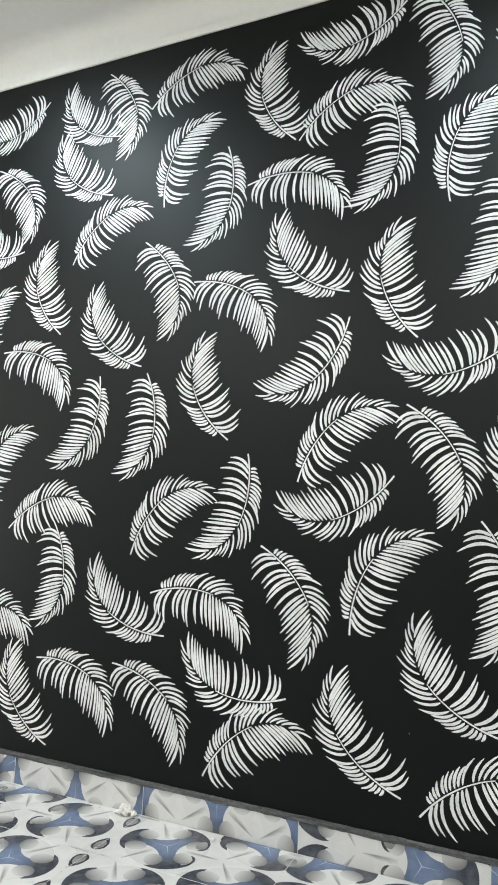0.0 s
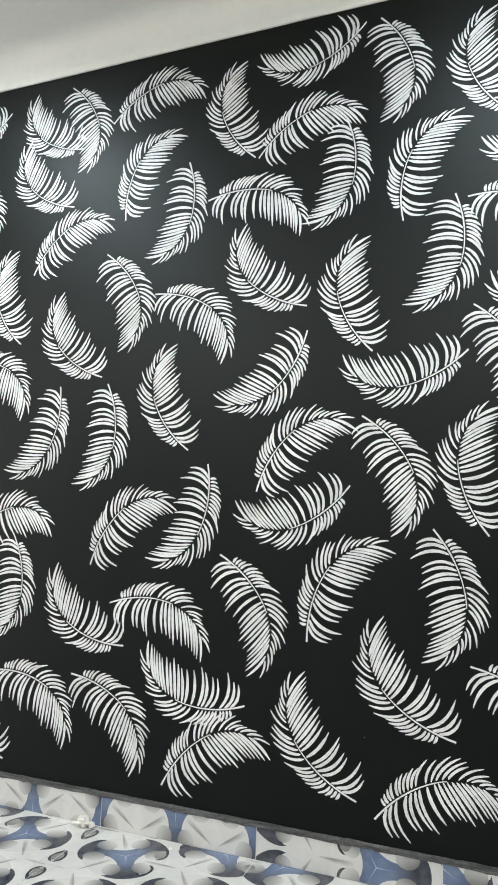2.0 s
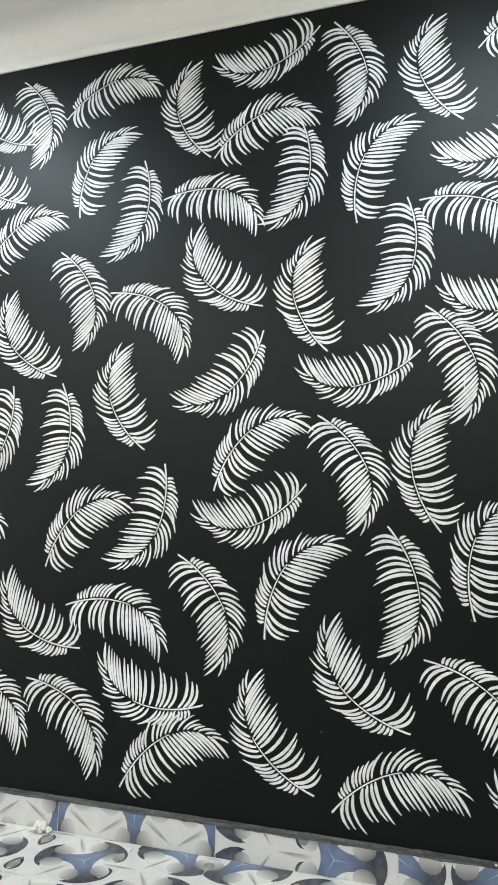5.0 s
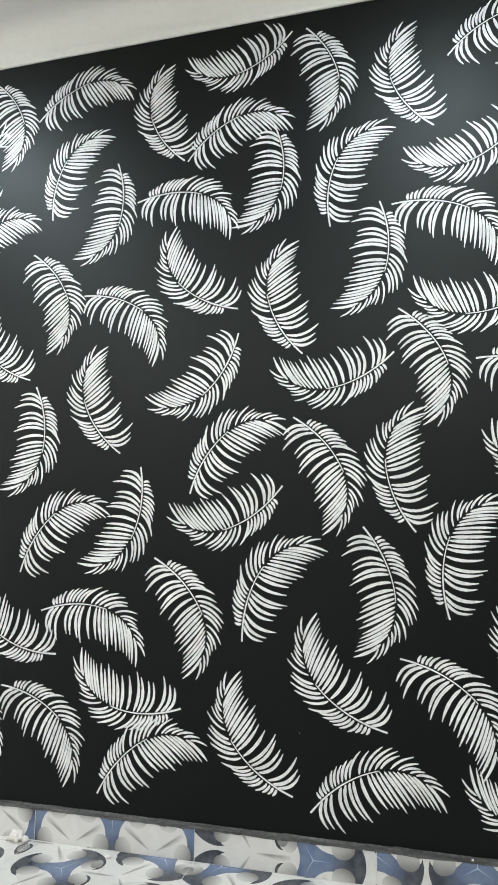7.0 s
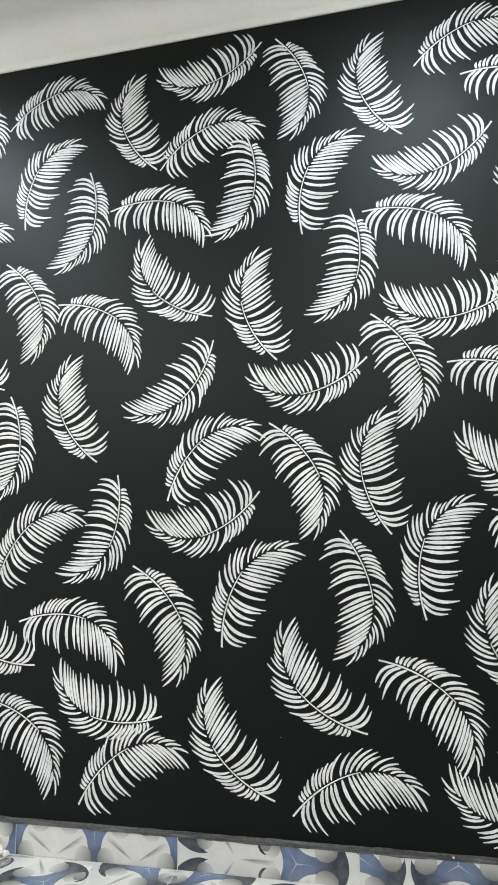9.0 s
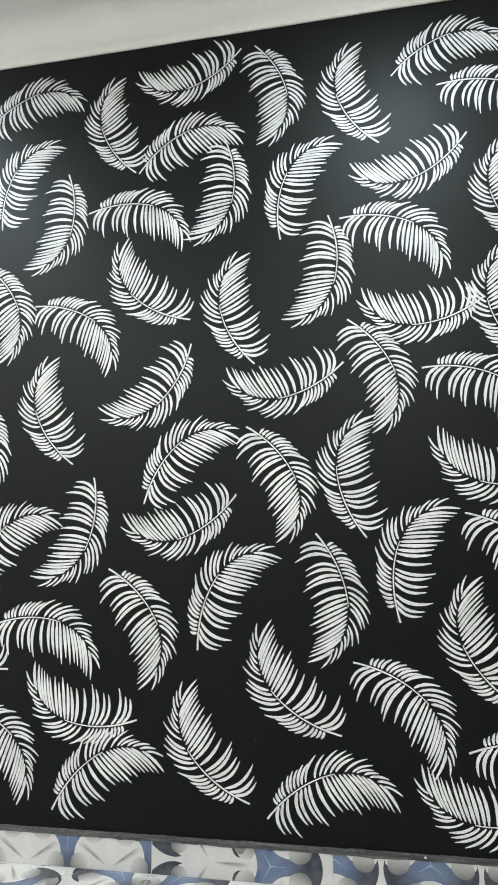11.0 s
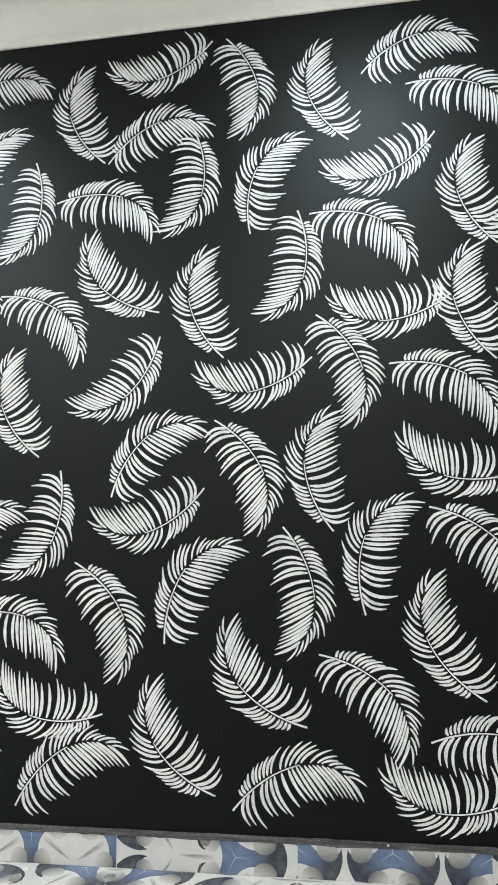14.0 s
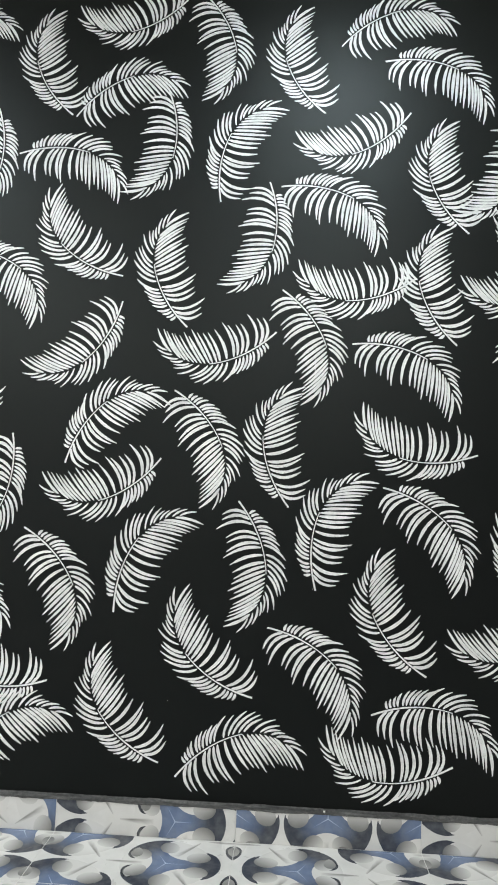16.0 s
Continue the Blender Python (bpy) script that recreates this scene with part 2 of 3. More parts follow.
INNER = [
    (0.104, 0.189, -90), (0.144, 0.217, -89), (0.184, 0.280, -82), (0.261, 0.237, -84),
    (0.299, 0.249, -84), (0.329, 0.268, -76), (0.359, 0.302, -75), (0.416, 0.263, -72),
    (0.470, 0.257, -71), (0.498, 0.264, -68), (0.532, 0.280, -68), (0.559, 0.318, -66),
    (0.592, 0.268, -64), (0.623, 0.298, -64), (0.654, 0.276, -61), (0.683, 0.286, -61),
    (0.720, 0.282, -62), (0.752, 0.287, -62), (0.788, 0.284, -63), (0.862, 0.226, -65),
]
LEAF = 0.447


def midrib(a):
    return a * (0.8016 + a * (-0.8348 + a * (0.0386 + a * (0.6965 - 0.7932 * a))))


def slope(a):
    return (midrib(a + 0.001) - midrib(a - 0.001)) / 0.002


def strip(path, widths):
    """Outline of a stroke along a path."""
    left, right = [], []
    for i, p in enumerate(path):
        t = (path[min(i + 1, len(path) - 1)] - path[max(i - 1, 0)]).normalized()
        nrm = Vector((-t.y, t.x))
        left.append(p + nrm * widths[i])
        right.append(p - nrm * widths[i])
    return left + right[::-1]


def barb(root, length, lean, bow, width, rng, neck=0.80):
    d = Vector((math.cos(radians(lean)), math.sin(radians(lean))))
    nrm = Vector((-d.y, d.x))
    path, widths = [], []
    for s in (0.0, 0.02, 0.06, 0.14, 0.26, 0.40, 0.55, 0.70, 0.83, 0.93, 1.0):
        path.append(root + d * (length * s) + nrm * (bow * length * 4 * s * (1 - s) * (1.15 - 0.3 * s)))
        swell = min(1.0, 0.45 + 6.0 * s) if s < 0.1 else 1.0
        taper = 1.0 - max(0.0, (s - 0.42) / 0.58) ** 2.2 * 0.80
        widths.append(width / 2 * swell * taper * (neck + (1 - neck) * math.sin(min(1, s / 0.35) * math.pi / 2)) * rng.uniform(0.87, 1.11))
    widths[0] *= 0.7
    return strip(path, widths)


def leaf_mesh(seed):
    rng = random.Random(seed)
    outlines = []
    stem = [Vector((a, midrib(a))) for a in np.linspace(0.0, 0.56, 20)]
    outlines.append(strip(stem, [0.0068 * (1 - 0.55 * i / 19) * rng.uniform(0.92, 1.08) for i in range(20)]))
    n = len(OUTER)
    for i, (a, length, lean) in enumerate(OUTER):
        u = i / (n - 1)
        bow = 0.13 - 0.05 * u
        width = 0.0194 if i < 10 else 0.0200 if i < 15 else 0.0158
        off = 0.0150 if i < 10 else 0.0125 if i < 15 else 0.0080
        outlines.append(barb(Vector((a, midrib(a) + off)), length * rng.uniform(0.985, 1.015), lean + rng.uniform(-1, 1), bow, width * rng.uniform(0.92, 1.06), rng, 0.80 if i < 15 else 0.66))
    n = len(INNER)
    for i, (a, length, lean) in enumerate(INNER):
        bow = -float(np.interp(i, (0, 2, 3, 6, 7, 9, 11, 14, 19), (0.18, 0.15, 0.16, 0.10, 0.08, 0.04, 0.0, -0.03, -0.06)))
        gaps = [abs(INNER[i][0] - INNER[j][0]) * abs(math.sin(radians(lean) - math.atan(slope(a)))) for j in (i - 1, i + 1) if 0 <= j < n]
        width = min(0.0236, 0.84 * sum(gaps) / len(gaps))
        off = 0.0115 if i < 8 else 0.006
        outlines.append(barb(Vector((a, midrib(a) - off)), length * rng.uniform(0.985, 1.015), lean + rng.uniform(-1, 1), bow, width * rng.uniform(0.92, 1.06), rng, 0.80 if i < 8 else 0.70))
    verts, faces, uvs = [], [], []
    for n, out in enumerate(outlines):
        k, b = len(out), len(verts)
        half = k // 2
        lift = 0.0006 + 0.00012 * (n * 7 % 5)
        for h in (0.0, -lift):
            for i, p in enumerate(out):
                verts.append((p.x * LEAF, h, p.y * LEAF))
                uvs.append((n * 1.7 + (i if i < half else k - 1 - i) / half, n * 0.37 + (0.0 if i < half else 1.0)))
        for i in range(half - 1):
            faces.append((b + k + i, b + k + k - 1 - i, b + k + k - 2 - i, b + k + i + 1))
        for i in range(k):
            j = (i + 1) % k
            faces.append((b + i, b + j, b + k + j, b + k + i))
    return mesh_from("painted_leaf", verts, faces, [WHITE], None, uvs)


LEAF_MESHES = [leaf_mesh(s) for s in range(6)]
leaf_count = [0]


def paint_leaf(x, z, turn, size=1.0):
    """One stencilled frond: its stalk's end on the wall, and the way from there to its tip."""
    i = leaf_count[0]
    leaf_count[0] += 1
    ob = new("painted_leaf", LEAF_MESHES[i % 6])
    ob.parent = wall
    ob.matrix_basis = pose(x, -0.000013 * (i % 9), z, 0, -turn, 0) @ Matrix.Diagonal((size, 1, size, 1))
    ob["label"] = "white stencilled fern leaf painted on the black wall"


paint_leaf(-1.326, 2.974, 190.6, 0.999)
paint_leaf(-1.597, 2.681, 300.4, 1.000)
paint_leaf(-1.403, 2.257, 155.4, 1.000)
paint_leaf(-0.911, 2.724, 137.0, 0.961)
paint_leaf(-0.996, 3.033, 284.4, 0.983)
paint_leaf(-0.940, 2.456, 131.4, 1.007)
paint_leaf(-1.123, 2.162, 27.9, 0.990)
paint_leaf(-0.767, 2.815, 10.3, 1.005)
paint_leaf(-0.106, 2.545, 103.0, 0.996)
paint_leaf(0.326, 3.028, 191.3, 1.000)
paint_leaf(-0.092, 2.538, 16.2, 0.993)
paint_leaf(0.257, 2.640, 253.8, 1.001)
paint_leaf(0.381, 3.030, 276.5, 0.994)
paint_leaf(-0.677, 2.358, 57.4, 0.991)
paint_leaf(-0.393, 2.572, 251.3, 0.999)
paint_leaf(-0.301, 2.390, 339.5, 1.004)
paint_leaf(0.120, 1.917, 131.4, 1.003)
paint_leaf(0.364, 1.729, 98.0, 0.999)
paint_leaf(-1.162, 1.853, 102.8, 1.008)
paint_leaf(-0.739, 1.687, 125.5, 1.015)
paint_leaf(-1.601, 1.682, 68.7, 1.000)
paint_leaf(-1.472, 1.787, 327.8, 1.013)
paint_leaf(-0.938, 1.655, 240.3, 0.999)
paint_leaf(-0.709, 1.657, 257.6, 0.996)
paint_leaf(-1.523, 1.086, 55.0, 1.000)
paint_leaf(-0.755, 2.216, 287.1, 1.007)
paint_leaf(-0.516, 2.019, 320.9, 0.990)
paint_leaf(-0.335, 1.382, 105.7, 0.994)
paint_leaf(0.124, 1.822, 218.0, 0.994)
paint_leaf(-0.052, 1.227, 36.7, 0.988)
paint_leaf(0.292, 1.253, 194.4, 0.993)
paint_leaf(0.330, 1.497, 290.2, 0.993)
paint_leaf(-1.357, 1.009, 9.7, 1.001)
paint_leaf(-1.114, 1.042, 262.4, 0.969)
paint_leaf(-1.628, 0.588, 358.9, 1.000)
paint_leaf(-1.074, 0.162, 118.4, 0.999)
paint_leaf(-1.153, 0.492, 329.6, 0.999)
paint_leaf(-0.785, 0.514, 315.7, 1.007)
paint_leaf(-0.563, 0.638, 143.5, 1.003)
paint_leaf(-0.634, 0.792, 341.4, 1.004)
paint_leaf(-0.733, 0.932, 37.0, 0.987)
paint_leaf(-0.249, 1.329, 242.2, 1.000)
paint_leaf(-0.183, 0.995, 292.4, 1.004)
paint_leaf(-0.067, 0.478, 160.5, 1.004)
paint_leaf(-0.373, 0.171, 25.8, 0.996)
paint_leaf(0.330, 0.228, 121.7, 0.999)
paint_leaf(0.468, 2.203, 62.1, 1.002)
paint_leaf(0.686, 1.716, 185.6, 0.991)
paint_leaf(0.151, 0.715, 52.3, 1.000)
paint_leaf(0.571, 1.111, 271.3, 0.998)
paint_leaf(0.389, 0.186, 12.2, 0.996)
paint_leaf(0.640, 0.452, 128.3, 1.007)
paint_leaf(0.900, 2.815, 11.3, 0.986)
paint_leaf(0.844, 2.549, 103.0, 0.994)
paint_leaf(1.062, 2.753, 331.4, 1.003)
paint_leaf(1.157, 2.550, 195.8, 0.994)
paint_leaf(1.365, 2.088, 100.7, 0.996)
paint_leaf(0.689, 2.263, 328.9, 1.001)
paint_leaf(0.647, 2.280, 251.4, 0.997)
paint_leaf(1.179, 1.921, 177.5, 0.983)
paint_leaf(1.321, 1.678, 98.2, 1.000)
paint_leaf(0.704, 1.872, 286.3, 0.985)
paint_leaf(0.956, 1.677, 327.7, 0.996)
paint_leaf(1.762, 1.980, 192.7, 1.000)
paint_leaf(1.391, 1.293, 162.0, 1.000)
paint_leaf(0.745, 1.094, 89.8, 0.987)
paint_leaf(0.844, 0.814, 66.8, 0.991)
paint_leaf(1.069, 1.172, 308.5, 1.006)
paint_leaf(1.218, 0.545, 110.7, 1.002)
paint_leaf(1.712, 0.768, 195.1, 1.000)
paint_leaf(0.684, 0.685, 310.8, 0.999)
paint_leaf(1.037, 0.415, 342.7, 0.996)
paint_leaf(1.304, 0.263, 171.1, 0.995)
paint_leaf(1.555, 2.530, 241.4, 1.000)
paint_leaf(1.529, 0.785, 73.0, 1.000)
paint_leaf(1.500, 1.730, 280.4, 1.000)
paint_leaf(1.556, 1.917, 74.9, 1.000)


def paint_mark(name, x, z0, z1, width, label):
    """A run or speck of white paint on the wall: a rounded, slightly wavering upright stroke."""
    rng = random.Random(int(x * 1000))
    path = [Vector((x + rng.uniform(-0.1, 0.1) * width, z0 + (z1 - z0) * i / 8)) for i in range(9)]
    out = strip(path, [width / 2 * math.sqrt(max(0.05, 1 - (abs(i - 4) / 4) ** 4)) * rng.uniform(0.85, 1.1) for i in range(9)])
    k = len(out)
    verts = [(p.x, 0.0, p.y) for p in out] + [(p.x, -0.0014, p.y) for p in out]
    faces = [(k + i, k + k - 1 - i, k + k - 2 - i, k + i + 1) for i in range(k // 2 - 1)]
    faces += [(i, (i + 1) % k, k + (i + 1) % k, k + i) for i in range(k)]
    ob = new(name, mesh_from(name, verts, faces, [WHITE], None, [(v[2] * 30, v[0] * 30) for v in verts]))
    ob.parent = wall
    ob["label"] = label


paint_mark("paint_run", 0.827, 1.551, 1.624, 0.0032, "thin run of white paint")
paint_mark("paint_speck", 0.833, 0.8168, 0.8192, 0.0020, "speck of white paint on the black wall")
paint_mark("paint_speck", 0.353, 0.4290, 0.4310, 0.0016, "speck of white paint on the black wall")


# ---- tiles ----
def clip_poly(poly, x0, x1, y0, y1):
    for axis, limit, keep_less in ((0, x0, False), (0, x1, True), (1, y0, False), (1, y1, True)):
        out = []
        for i, p in enumerate(poly):
            q = poly[(i + 1) % len(poly)]
            ip, iq = (p[axis] <= limit) == keep_less, (q[axis] <= limit) == keep_less
            if ip:
                out.append(p)
            if ip != iq:
                f = (limit - p[axis]) / (q[axis] - p[axis])
                out.append(tuple(p[k] + f * (q[k] - p[k]) for k in range(len(p))))
        poly = out
        if len(poly) < 3:
            return []
    return poly


def slab_blob(cx, cy, ra, rb, turn, tone, width, cuts, rows=2):
    """A rounded patch, sliced across its long way so that its printed tone can run smoothly; tone(p, q) and width(p) on -1..1."""
    c, s = math.cos(turn), math.sin(turn)

    def at(p, q):
        u, v = ra * p, rb * q * width(p)
        return (cx + u * c - v * s, cy + u * s + v * c, min(1.0, max(0.0, tone(p, q))))

    out = []
    for p0, p1 in zip(cuts[:-1], cuts[1:]):
        for j in range(rows):
            q0, q1 = -1 + 2 * j / rows, -1 + 2 * (j + 1) / rows
            out.append([at(p0, q0), at(p1, q0), at(p1, q1), at(p0, q1)])
    return out


def oval_width(p):
    return math.sqrt(max(0.0, 1 - p * p))


def tear_width(p):
    return 0.78 * max(0.0, 1 + p) ** 0.72 * max(0.0, 1 - p) ** 0.5


# arms of a tripod: direction, mouth of the opening (place, depth, half width), hollows (place along, aside, half sizes)
ARMS = [(0.0, 0.106, 0.062, 0.081, 0.096, 0.0425, 0.0375, 0.0305)]
ARMS += [(sg * radians(121), 0.090, 0.058, 0.086, 0.084, 0.0475, 0.0355, 0.0300) for sg in (1, -1)]
CUTS = [-1, -0.985, -0.94, -0.86, -0.72, -0.5, -0.25, 0.0, 0.25, 0.5, 0.72, 0.86, 0.94, 0.985, 1]
FEW = [-1, -0.97, -0.88, -0.7, -0.4, 0.0, 0.4, 0.7, 0.88, 0.97, 1]


def web_tone(r):
    """Blue round the middle of a tripod, charcoal towards the ends of its arms."""
    return min(1.0, max(0.0, 1.0 - (r - 0.040) / 0.070))


def scoop(p, q, sg):
    """Tone of a scooped hollow: dusky along the arm and the outer rim, pale where it runs out into the ribbon beside it."""
    return 0.48 + 0.40 * q * sg - 0.20 * p - 0.12 * max(0.0, p) ** 4


def motif(x0, x1, y0, y1):
    """The printed lattice over a stretch of the pattern (period 0.6 by 0.3): polygons with a tone along them, by layer."""
    layers = []

    def lay(level, mat, polys):
        layers.extend((level, mat, poly) for poly in polys)

    for ci in range(math.floor(x0 / 0.6) - 1, math.ceil(x1 / 0.6) + 1):
        for cj in range(math.floor(y0 / 0.3) - 1, math.ceil(y1 / 0.3) + 1):
            ox, oy = ci * 0.6, cj * 0.3
            for tx, ty in ((0.4, 0.0), (0.1, 0.15)):
                bx, by = ox + tx, oy + ty
                rim = []
                for i in range(60):
                    th = 2 * math.pi * i / 60
                    best = max(math.cos(th - arm[0]) for arm in ARMS)
                    r = 0.047 + 0.036 * max(0.0, best) ** 7
                    rim.append((r * math.cos(th), r * math.sin(th), web_tone(r)))
                for i in range(60):
                    (ax, ay, at), (cx, cy, ct) = rim[i], rim[(i + 1) % 60]
                    lay(2, 1, [[(bx, by, 1.0), (bx + ax * 0.6, by + ay * 0.6, 1.0 if at > 0.8 else 0.9), (bx + cx * 0.6, by + cy * 0.6, 1.0 if ct > 0.8 else 0.9)],
                               [(bx + ax * 0.6, by + ay * 0.6, 1.0 if at > 0.8 else 0.9), (bx + ax, by + ay, at), (bx + cx, by + cy, ct), (bx + cx * 0.6, by + cy * 0.6, 1.0 if ct > 0.8 else 0.9)]])
                for th, mouth, ea, eb, along, side, oa, ob in ARMS:
                    ux, uy = math.cos(th), math.sin(th)
                    lay(1, 1, slab_blob(bx + ux * mouth, by + uy * mouth, ea, eb, th, lambda p, q: web_tone(math.hypot(mouth + ea * p, eb * q * oval_width(p))), oval_width, CUTS, 6))
                    for sg in (1, -1):
                        px, py = bx + ux * along - uy * sg * side, by + uy * along + ux * sg * side
                        lay(3, 3, slab_blob(px, py, oa, ob, th + sg * 0.12, lambda p, q, sg=sg: scoop(p, q * oval_width(p), sg), oval_width, CUTS, 4))
                    # the pale arch between two arms, towards the star
                    lay(2.5, 4, slab_blob(bx - ux * 0.108, by - uy * 0.108, 0.065, 0.075, th, lambda p, q: 0.95 - 0.45 * p * p, oval_width, CUTS[7:]))
                    lay(2.5, 4, slab_blob(bx - ux * 0.108, by - uy * 0.108, 0.030, 0.075, th, lambda p, q: 0.95, oval_width, CUTS[:8]))
                    layers.append((2.8, 7, [(bx - uy * 0.0016, by + ux * 0.0016, 0.9), (bx + uy * 0.0016, by - ux * 0.0016, 0.9), (bx + ux * 0.062, by + uy * 0.062, 0.0)]))
            for sx, sy in ((0.2, 0.0), (0.5, 0.15)):
                for ax, ay in ((0.2, 0.0), (-0.1, 0.15), (-0.1, -0.15)):
                    far = math.hypot(ax, ay)
                    ux, uy = ax / far, ay / far
                    bx, by = ox + sx, oy + sy
                    # a crease that opens into a soft fold
                    ribs = ((0.016, 0.0012, 0.004, 0.55), (0.050, 0.004, 0.010, 0.0), (0.085, 0.006, 0.015, 0.15), (0.118, 0.007, 0.018, 0.55), (0.134, 0.007, 0.020, 1.0))
                    for (a0, l0, r0, t0), (a1, l1, r1, t1) in zip(ribs[:-1], ribs[1:]):
                        mid0, mid1 = (bx + ux * a0, by + uy * a0, t0), (bx + ux * a1, by + uy * a1, t1)
                        for w0, w1 in ((l0, l1), (-r0, -r1)):
                            lay(2.9, 5, [[mid0, mid1, (mid1[0] - uy * w1, mid1[1] + ux * w1, 1.0), (mid0[0] - uy * w0, mid0[1] + ux * w0, 1.0)]])
            for nx, ny in ((0.0, 0.0), (0.3, 0.15)):
                for sg in (1, -1):
                    turn = sg * math.pi / 2
                    lay(2.95, 2, slab_blob(ox + nx, oy + ny + sg * 0.094, 0.037, 0.033, turn, lambda p, q: 0.9, tear_width, FEW))
                    lay(3, 3, slab_blob(ox + nx, oy + ny + sg * 0.092, 0.029, 0.024, turn, lambda p, q: 0.24 - 0.16 * p, tear_width, FEW))
    return sorted(layers, key=lambda q: q[0])


TILE_MATS = [TILE_WHITE, TILE_BLUE, TILE_DARK, TILE_OVAL, TILE_PALE, TILE_CREASE, GROUT, TILE_VEIN]


def tile_mesh(name, px0, px1, py0, py1, place, thick):
    """A glazed tile that shows the pattern's stretch px0..px1 by py0..py1; place(u, v, h) takes it into the world, h proud of the face."""
    g, b = 0.0002, 0.0005
    verts, faces, slots, uvs = [], [], [], []
    rings = ((g, -thick), (g, -b), (g + b, 0.0))
    for inset, h in rings:
        for u, v in ((px0 + inset, py0 + inset), (px1 - inset, py0 + inset), (px1 - inset, py1 - inset), (px0 + inset, py1 - inset)):
            verts.append(place(u, v, h))
            uvs.append((0.5, 0.5))
    for r in range(2):
        for k in range(4):
            j = (k + 1) % 4
            faces.append((r * 4 + k, r * 4 + j, r * 4 + 4 + j, r * 4 + 4 + k))
            slots.append(0)
    faces.append((8, 9, 10, 11))
    slots.append(0)
    e = g + b + 0.0004
    for n, (layer, mat, poly) in enumerate(motif(px0, px1, py0, py1)):
        poly = clip_poly(poly, px0 + e, px1 - e, py0 + e, py1 - e)
        if not poly:
            continue
        base = len(verts)
        h = 0.00008 * layer + 0.00000002 * n
        for u, v, g2 in poly:
            verts.append(place(u, v, h))
            uvs.append((g2, 0.5))
        faces.append(tuple(range(base, base + len(poly))))
        slots.append(mat)
    return mesh_from(name, verts, faces, TILE_MATS, slots, uvs)


# floor: a screed under glazed tiles; alternate tiles are turned half round
floor = tagged(part("floor", block(WEST - 0.2, EAST + 0.2, SOUTH - 0.2, 0.2, -0.15, -0.0004), GROUT),
               "floor of large glazed tiles printed with a blue and white lattice", "floor", kind="structure")
ROW0 = -0.33                     # joint between the cut row along the wall and the first full row
full = tile_mesh("floor_tile", 0, 0.6, -0.15, 0.45, lambda u, v, h: (u - 0.3, v - 0.15, h), 0.010)
cut = tile_mesh("floor_tile_cut", 0, 0.6, -0.15, 0.1605, lambda u, v, h: (u - 0.3, v, h), 0.010)
for kx in range(-15, 16):
    turned = kx % 2 == 1
    ob = new("tile", cut)
    ob.parent = floor
    ob.matrix_basis = pose(kx * 0.6 + 0.3, ROW0 + 0.15, 0.0)
    if turned:
        ob.matrix_basis = ob.matrix_basis @ Matrix.Diagonal((-1, 1, 1, 1))
    for ky in range(9):
        ob = new("tile", full)
        ob.parent = floor
        ob.matrix_basis = pose(kx * 0.6 + 0.3, ROW0 - 0.3 - 0.6 * ky, 0.0005 * noise.noise((kx * 3.1, ky * 2.7, 0.0)), 0, 0, 180 if turned else 0)

# skirting: strips cut from the same tiles, laid as they came
skirting = tagged(part("baseboard", block(WEST, EAST, SK_Y + 0.001, 0.0, 0.0, SK_H - 0.002), GROUT),
                  "skirting of cut glazed tile strips with a smeared cement top", "skirting", kind="structure")


def skirt_tile(k, px0, px1, py0, py1, place):
    me = tile_mesh("skirting_tile", px0, px1, py0, py1, place, 0.009)
    me.flip_normals()
    ob = new("tile", me)
    ob.parent = skirting
    ob.location = (k * TILE, SK_Y, 0)


for k in range(-15, 16):
    kind = k % 4
    if kind in (0,) or k == 2:
        skirt_tile(k, 0.0, 0.6, -0.052, 0.052, lambda u, v, h: (u, -h, v + 0.052))
    elif kind == 1:
        skirt_tile(k, 0.311, 0.415, -0.3, 0.3, lambda u, v, h: (v + 0.3, -h, u - 0.311))
    elif kind == 3:
        skirt_tile(k, 0.404, 0.508, -0.3, 0.3, lambda u, v, h: (v + 0.3, -h, 0.508 - u))
    else:
        skirt_tile(k, 0.404, 0.508, -0.3, 0.3, lambda u, v, h: (v + 0.3, -h, u - 0.404))


def ledge():
    """Cement and black paint smeared along the top of the skirting, with a ragged front edge."""
    xs = np.linspace(-2.4, 2.4, 900)
    verts, faces = [], []
    for x in xs:
        rag = 0.0022 * noise.noise((x * 9, 0, 0)) + 0.0022 * noise.noise((x * 37, 1, 0)) + 0.0012 * noise.noise((x * 110, 4, 0))
        drop = 0.0022 + 0.0060 * max(0.0, noise.noise((x * 6, 2, 0))) + 0.0045 * max(0.0, noise.noise((x * 31, 3, 0))) + 0.002 * abs(noise.noise((x * 90, 3, 0)))
        top = SK_H + 0.0030 + 0.0022 * noise.noise((x * 14, 5, 0)) + 0.0014 * noise.noise((x * 60, 5, 0))
        verts += [(x, 0.0, top + 0.006), (x, -0.010, top + 0.0012 * noise.noise((x * 30, 7, 0))), (x, SK_Y - 0.0016 + rag, top - 0.0015),
                  (x, SK_Y - 0.0032 + rag * 0.3, SK_H - drop * 0.5), (x, SK_Y - 0.0014, SK_H - drop), (x, 0.0, SK_H - 0.006)]
    for i in range(len(xs) - 1):
        for k in range(6):
            a, b = i * 6 + k, i * 6 + (k + 1) % 6
            faces.append((a, a + 6, b + 6, b))
    faces += [tuple(reversed(range(6))), tuple(range(len(verts) - 6, len(verts)))]
    me = mesh_from("ledge", verts, faces, [LEDGE])
    ob = new("cement_edge", me)
    ob.parent = skirting
    ob["label"] = "dark grey smeared cement edge"


ledge()


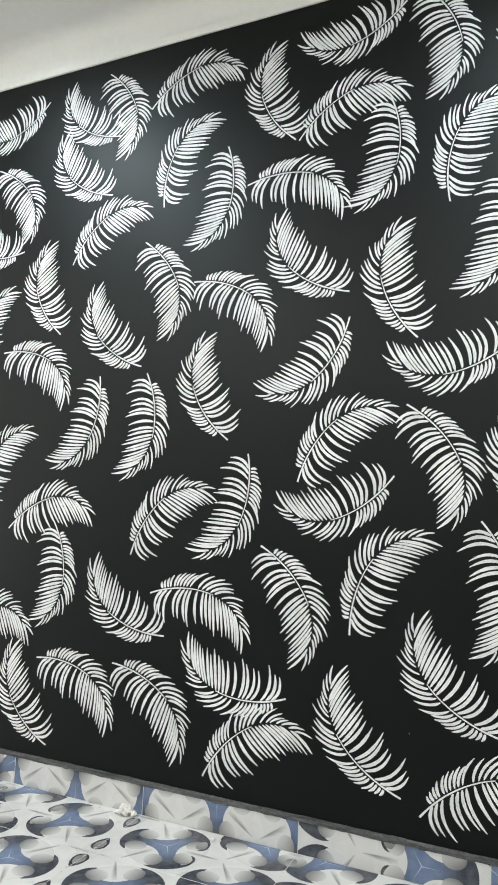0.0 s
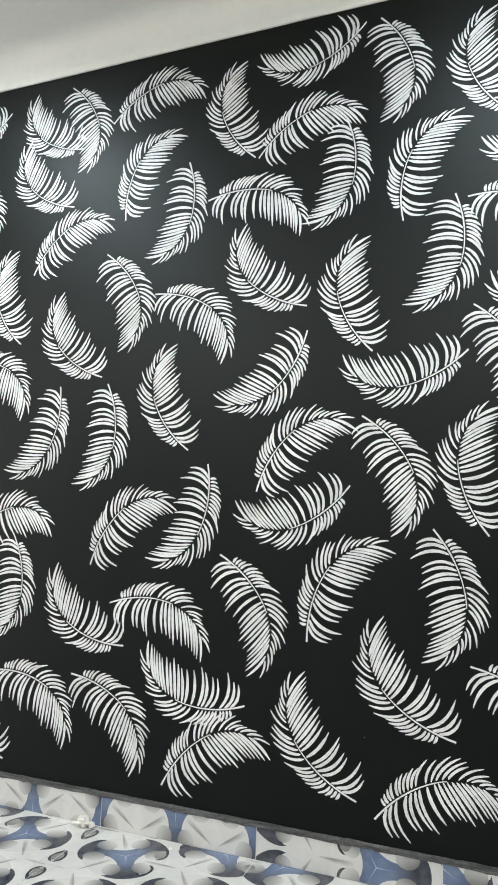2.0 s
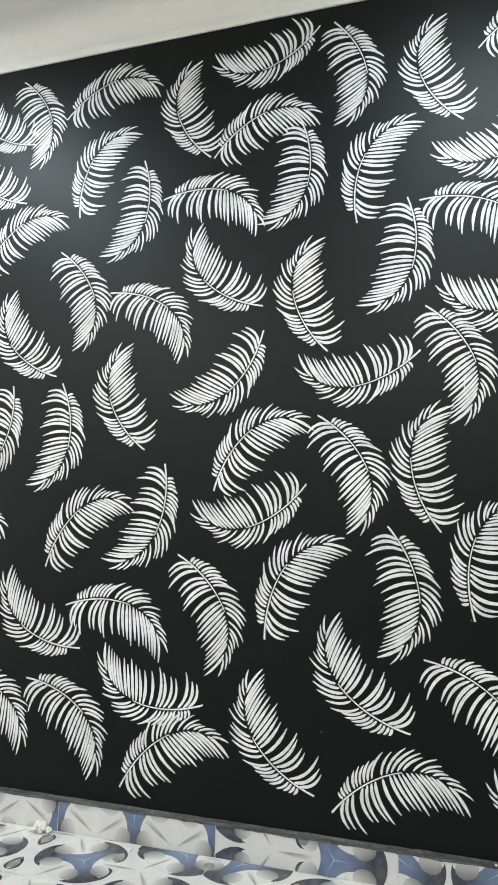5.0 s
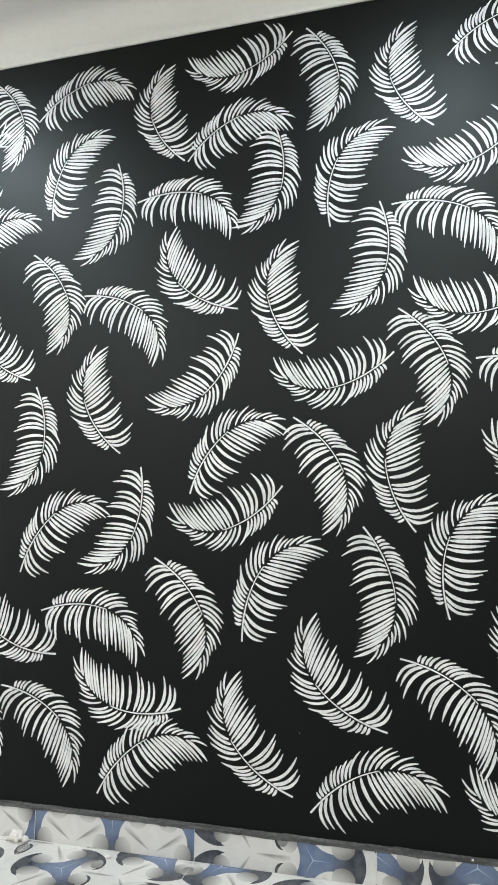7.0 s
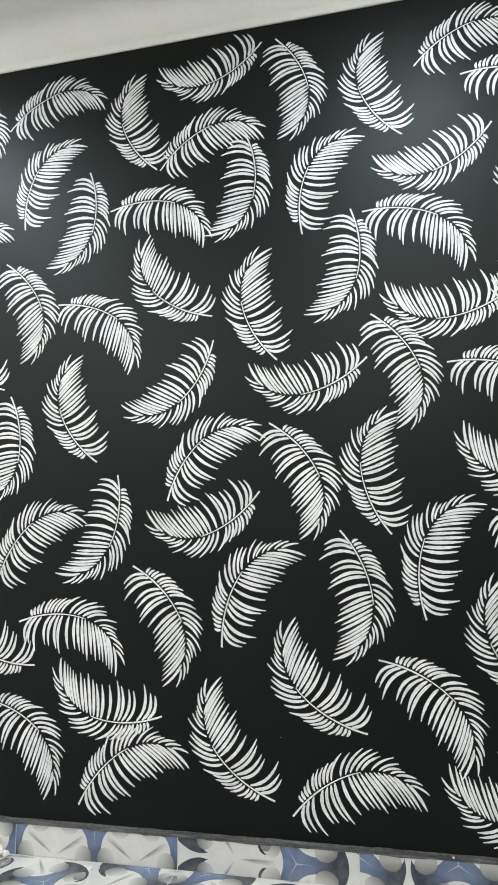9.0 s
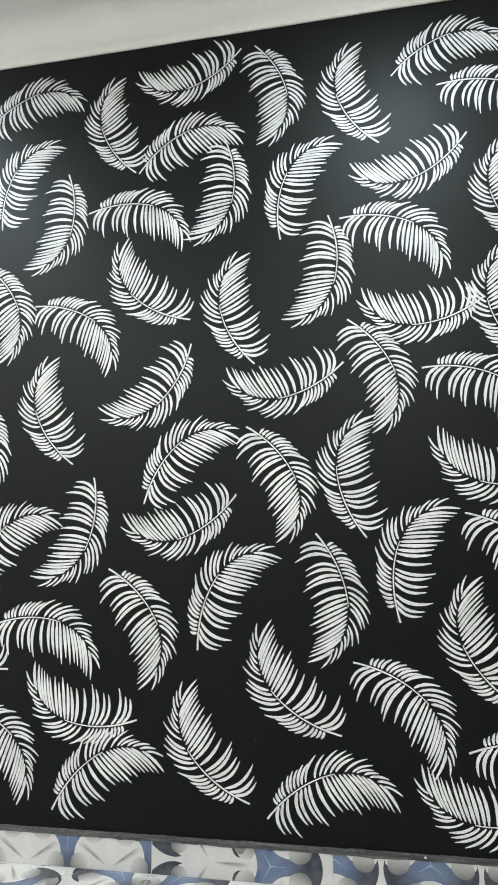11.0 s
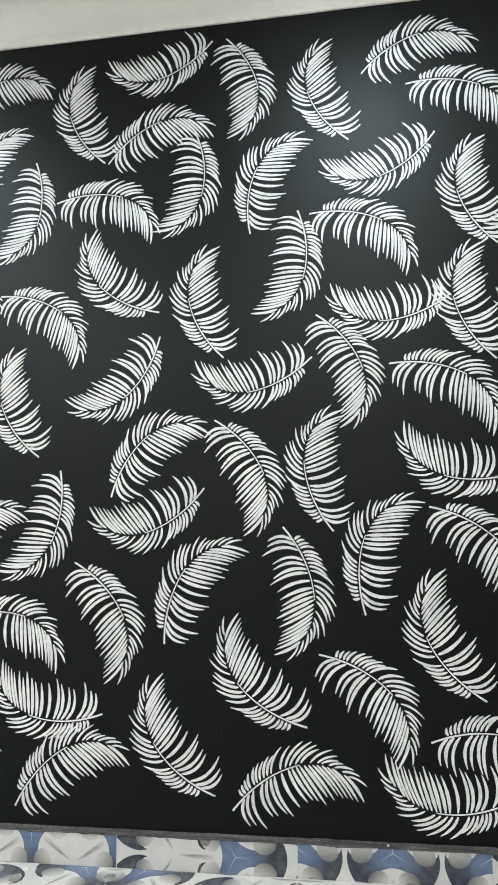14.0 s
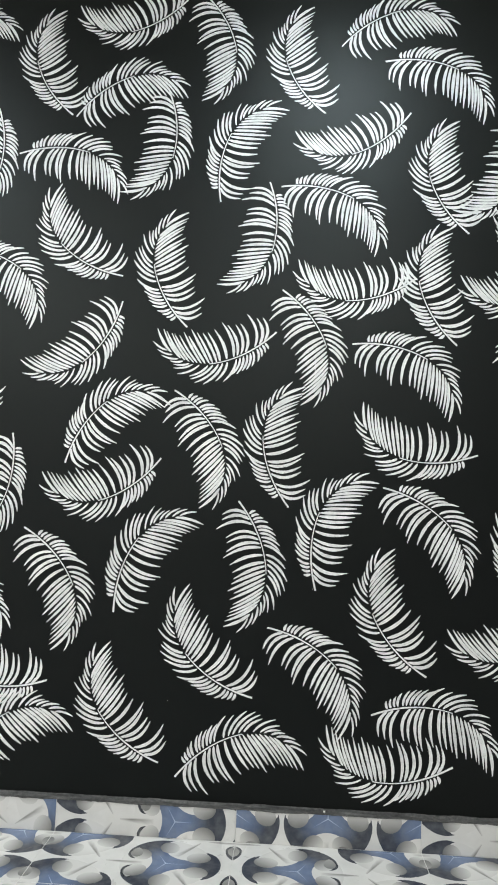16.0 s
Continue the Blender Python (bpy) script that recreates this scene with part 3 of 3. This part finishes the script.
# ---- small things ----
def lump(name, x, y, z, r, seed, squash=0.7, label="", cat="plaster crumb", mat=None):
    bm = bmesh.new()
    bmesh.ops.create_icosphere(bm, subdivisions=4, radius=r)
    for v in bm.verts:
        d = 1 + 0.45 * noise.noise(v.co * (1.6 / r) + Vector((seed, 0, 0))) + 0.2 * noise.noise(v.co * (4 / r) + Vector((0, seed, 0)))
        v.co = v.co * d
        v.co.z *= squash
    low = min(v.co.z for v in bm.verts)
    bmesh.ops.translate(bm, vec=(0, 0, -low - 0.001), verts=bm.verts)
    ob = part(name, bm, mat or CRUMB)
    ob.location = (x, y, z)
    return tagged(ob, label, cat)


lump("plaster_crumb", -0.655, -0.052, 0.0004, 0.023, 1.7, 0.75, "crumpled lump of white plaster on the tiled floor", "plaster crumb")
lump("plaster_crumb", -0.622, -0.046, 0.0004, 0.011, 5.2, 0.9, "small white plaster crumb beside a bigger lump", "plaster crumb")
lump("plaster_crumb", -0.690, -0.050, 0.0004, 0.008, 8.4, 0.7, "small white plaster crumb beside a bigger lump", "plaster crumb")
lump("plaster_crumb", -0.289, -0.071, 0.0004, 0.008, 3.1, 0.5, "flat white plaster speck on the tiled floor", "plaster crumb")
lump("plaster_crumb", -0.262, -0.064, 0.0004, 0.004, 4.1, 0.5, "flat white plaster speck on the tiled floor", "plaster crumb")
lump("plaster_crumb", 0.887, -0.016, SK_H + 0.002, 0.0035, 2.2, 0.9, "white plaster bead on the skirting edge", "plaster crumb")


def downlight(x, y):
    base = new("downlight")
    base.location = (x, y, CEIL)
    bm = bmesh.new()
    prof = [(0.280, 0.0), (0.307, 0.0), (0.307, -0.006), (0.301, -0.012), (0.283, -0.014), (0.280, -0.006)]
    for i in range(40):
        a = 2 * math.pi * i / 40
        for r, z in prof:
            bm.verts.new((r * math.cos(a), r * math.sin(a), z))
    bm.verts.ensure_lookup_table()
    for i in range(40):
        for k in range(6):
            a, b = i * 6 + k, i * 6 + (k + 1) % 6
            c, d = (i + 1) % 40 * 6 + (k + 1) % 6, (i + 1) % 40 * 6 + k
            bm.faces.new([bm.verts[q] for q in (a, d, c, b)])
    part("rim", bm, METAL, base, "white enamel rim")
    bm = bmesh.new()
    bmesh.ops.create_cone(bm, cap_ends=True, segments=40, radius1=0.281, radius2=0.281, depth=0.006)
    bmesh.ops.translate(bm, vec=(0, 0, -0.007), verts=bm.verts)
    part("diffuser", bm, GLOW, base, "glowing opal diffuser")
    tagged(base, "unseen round white ceiling downlight, switched on", "ceiling light", "ceiling downlights")


for lx, ly, watts in DOWNLIGHTS:
    downlight(lx, ly)
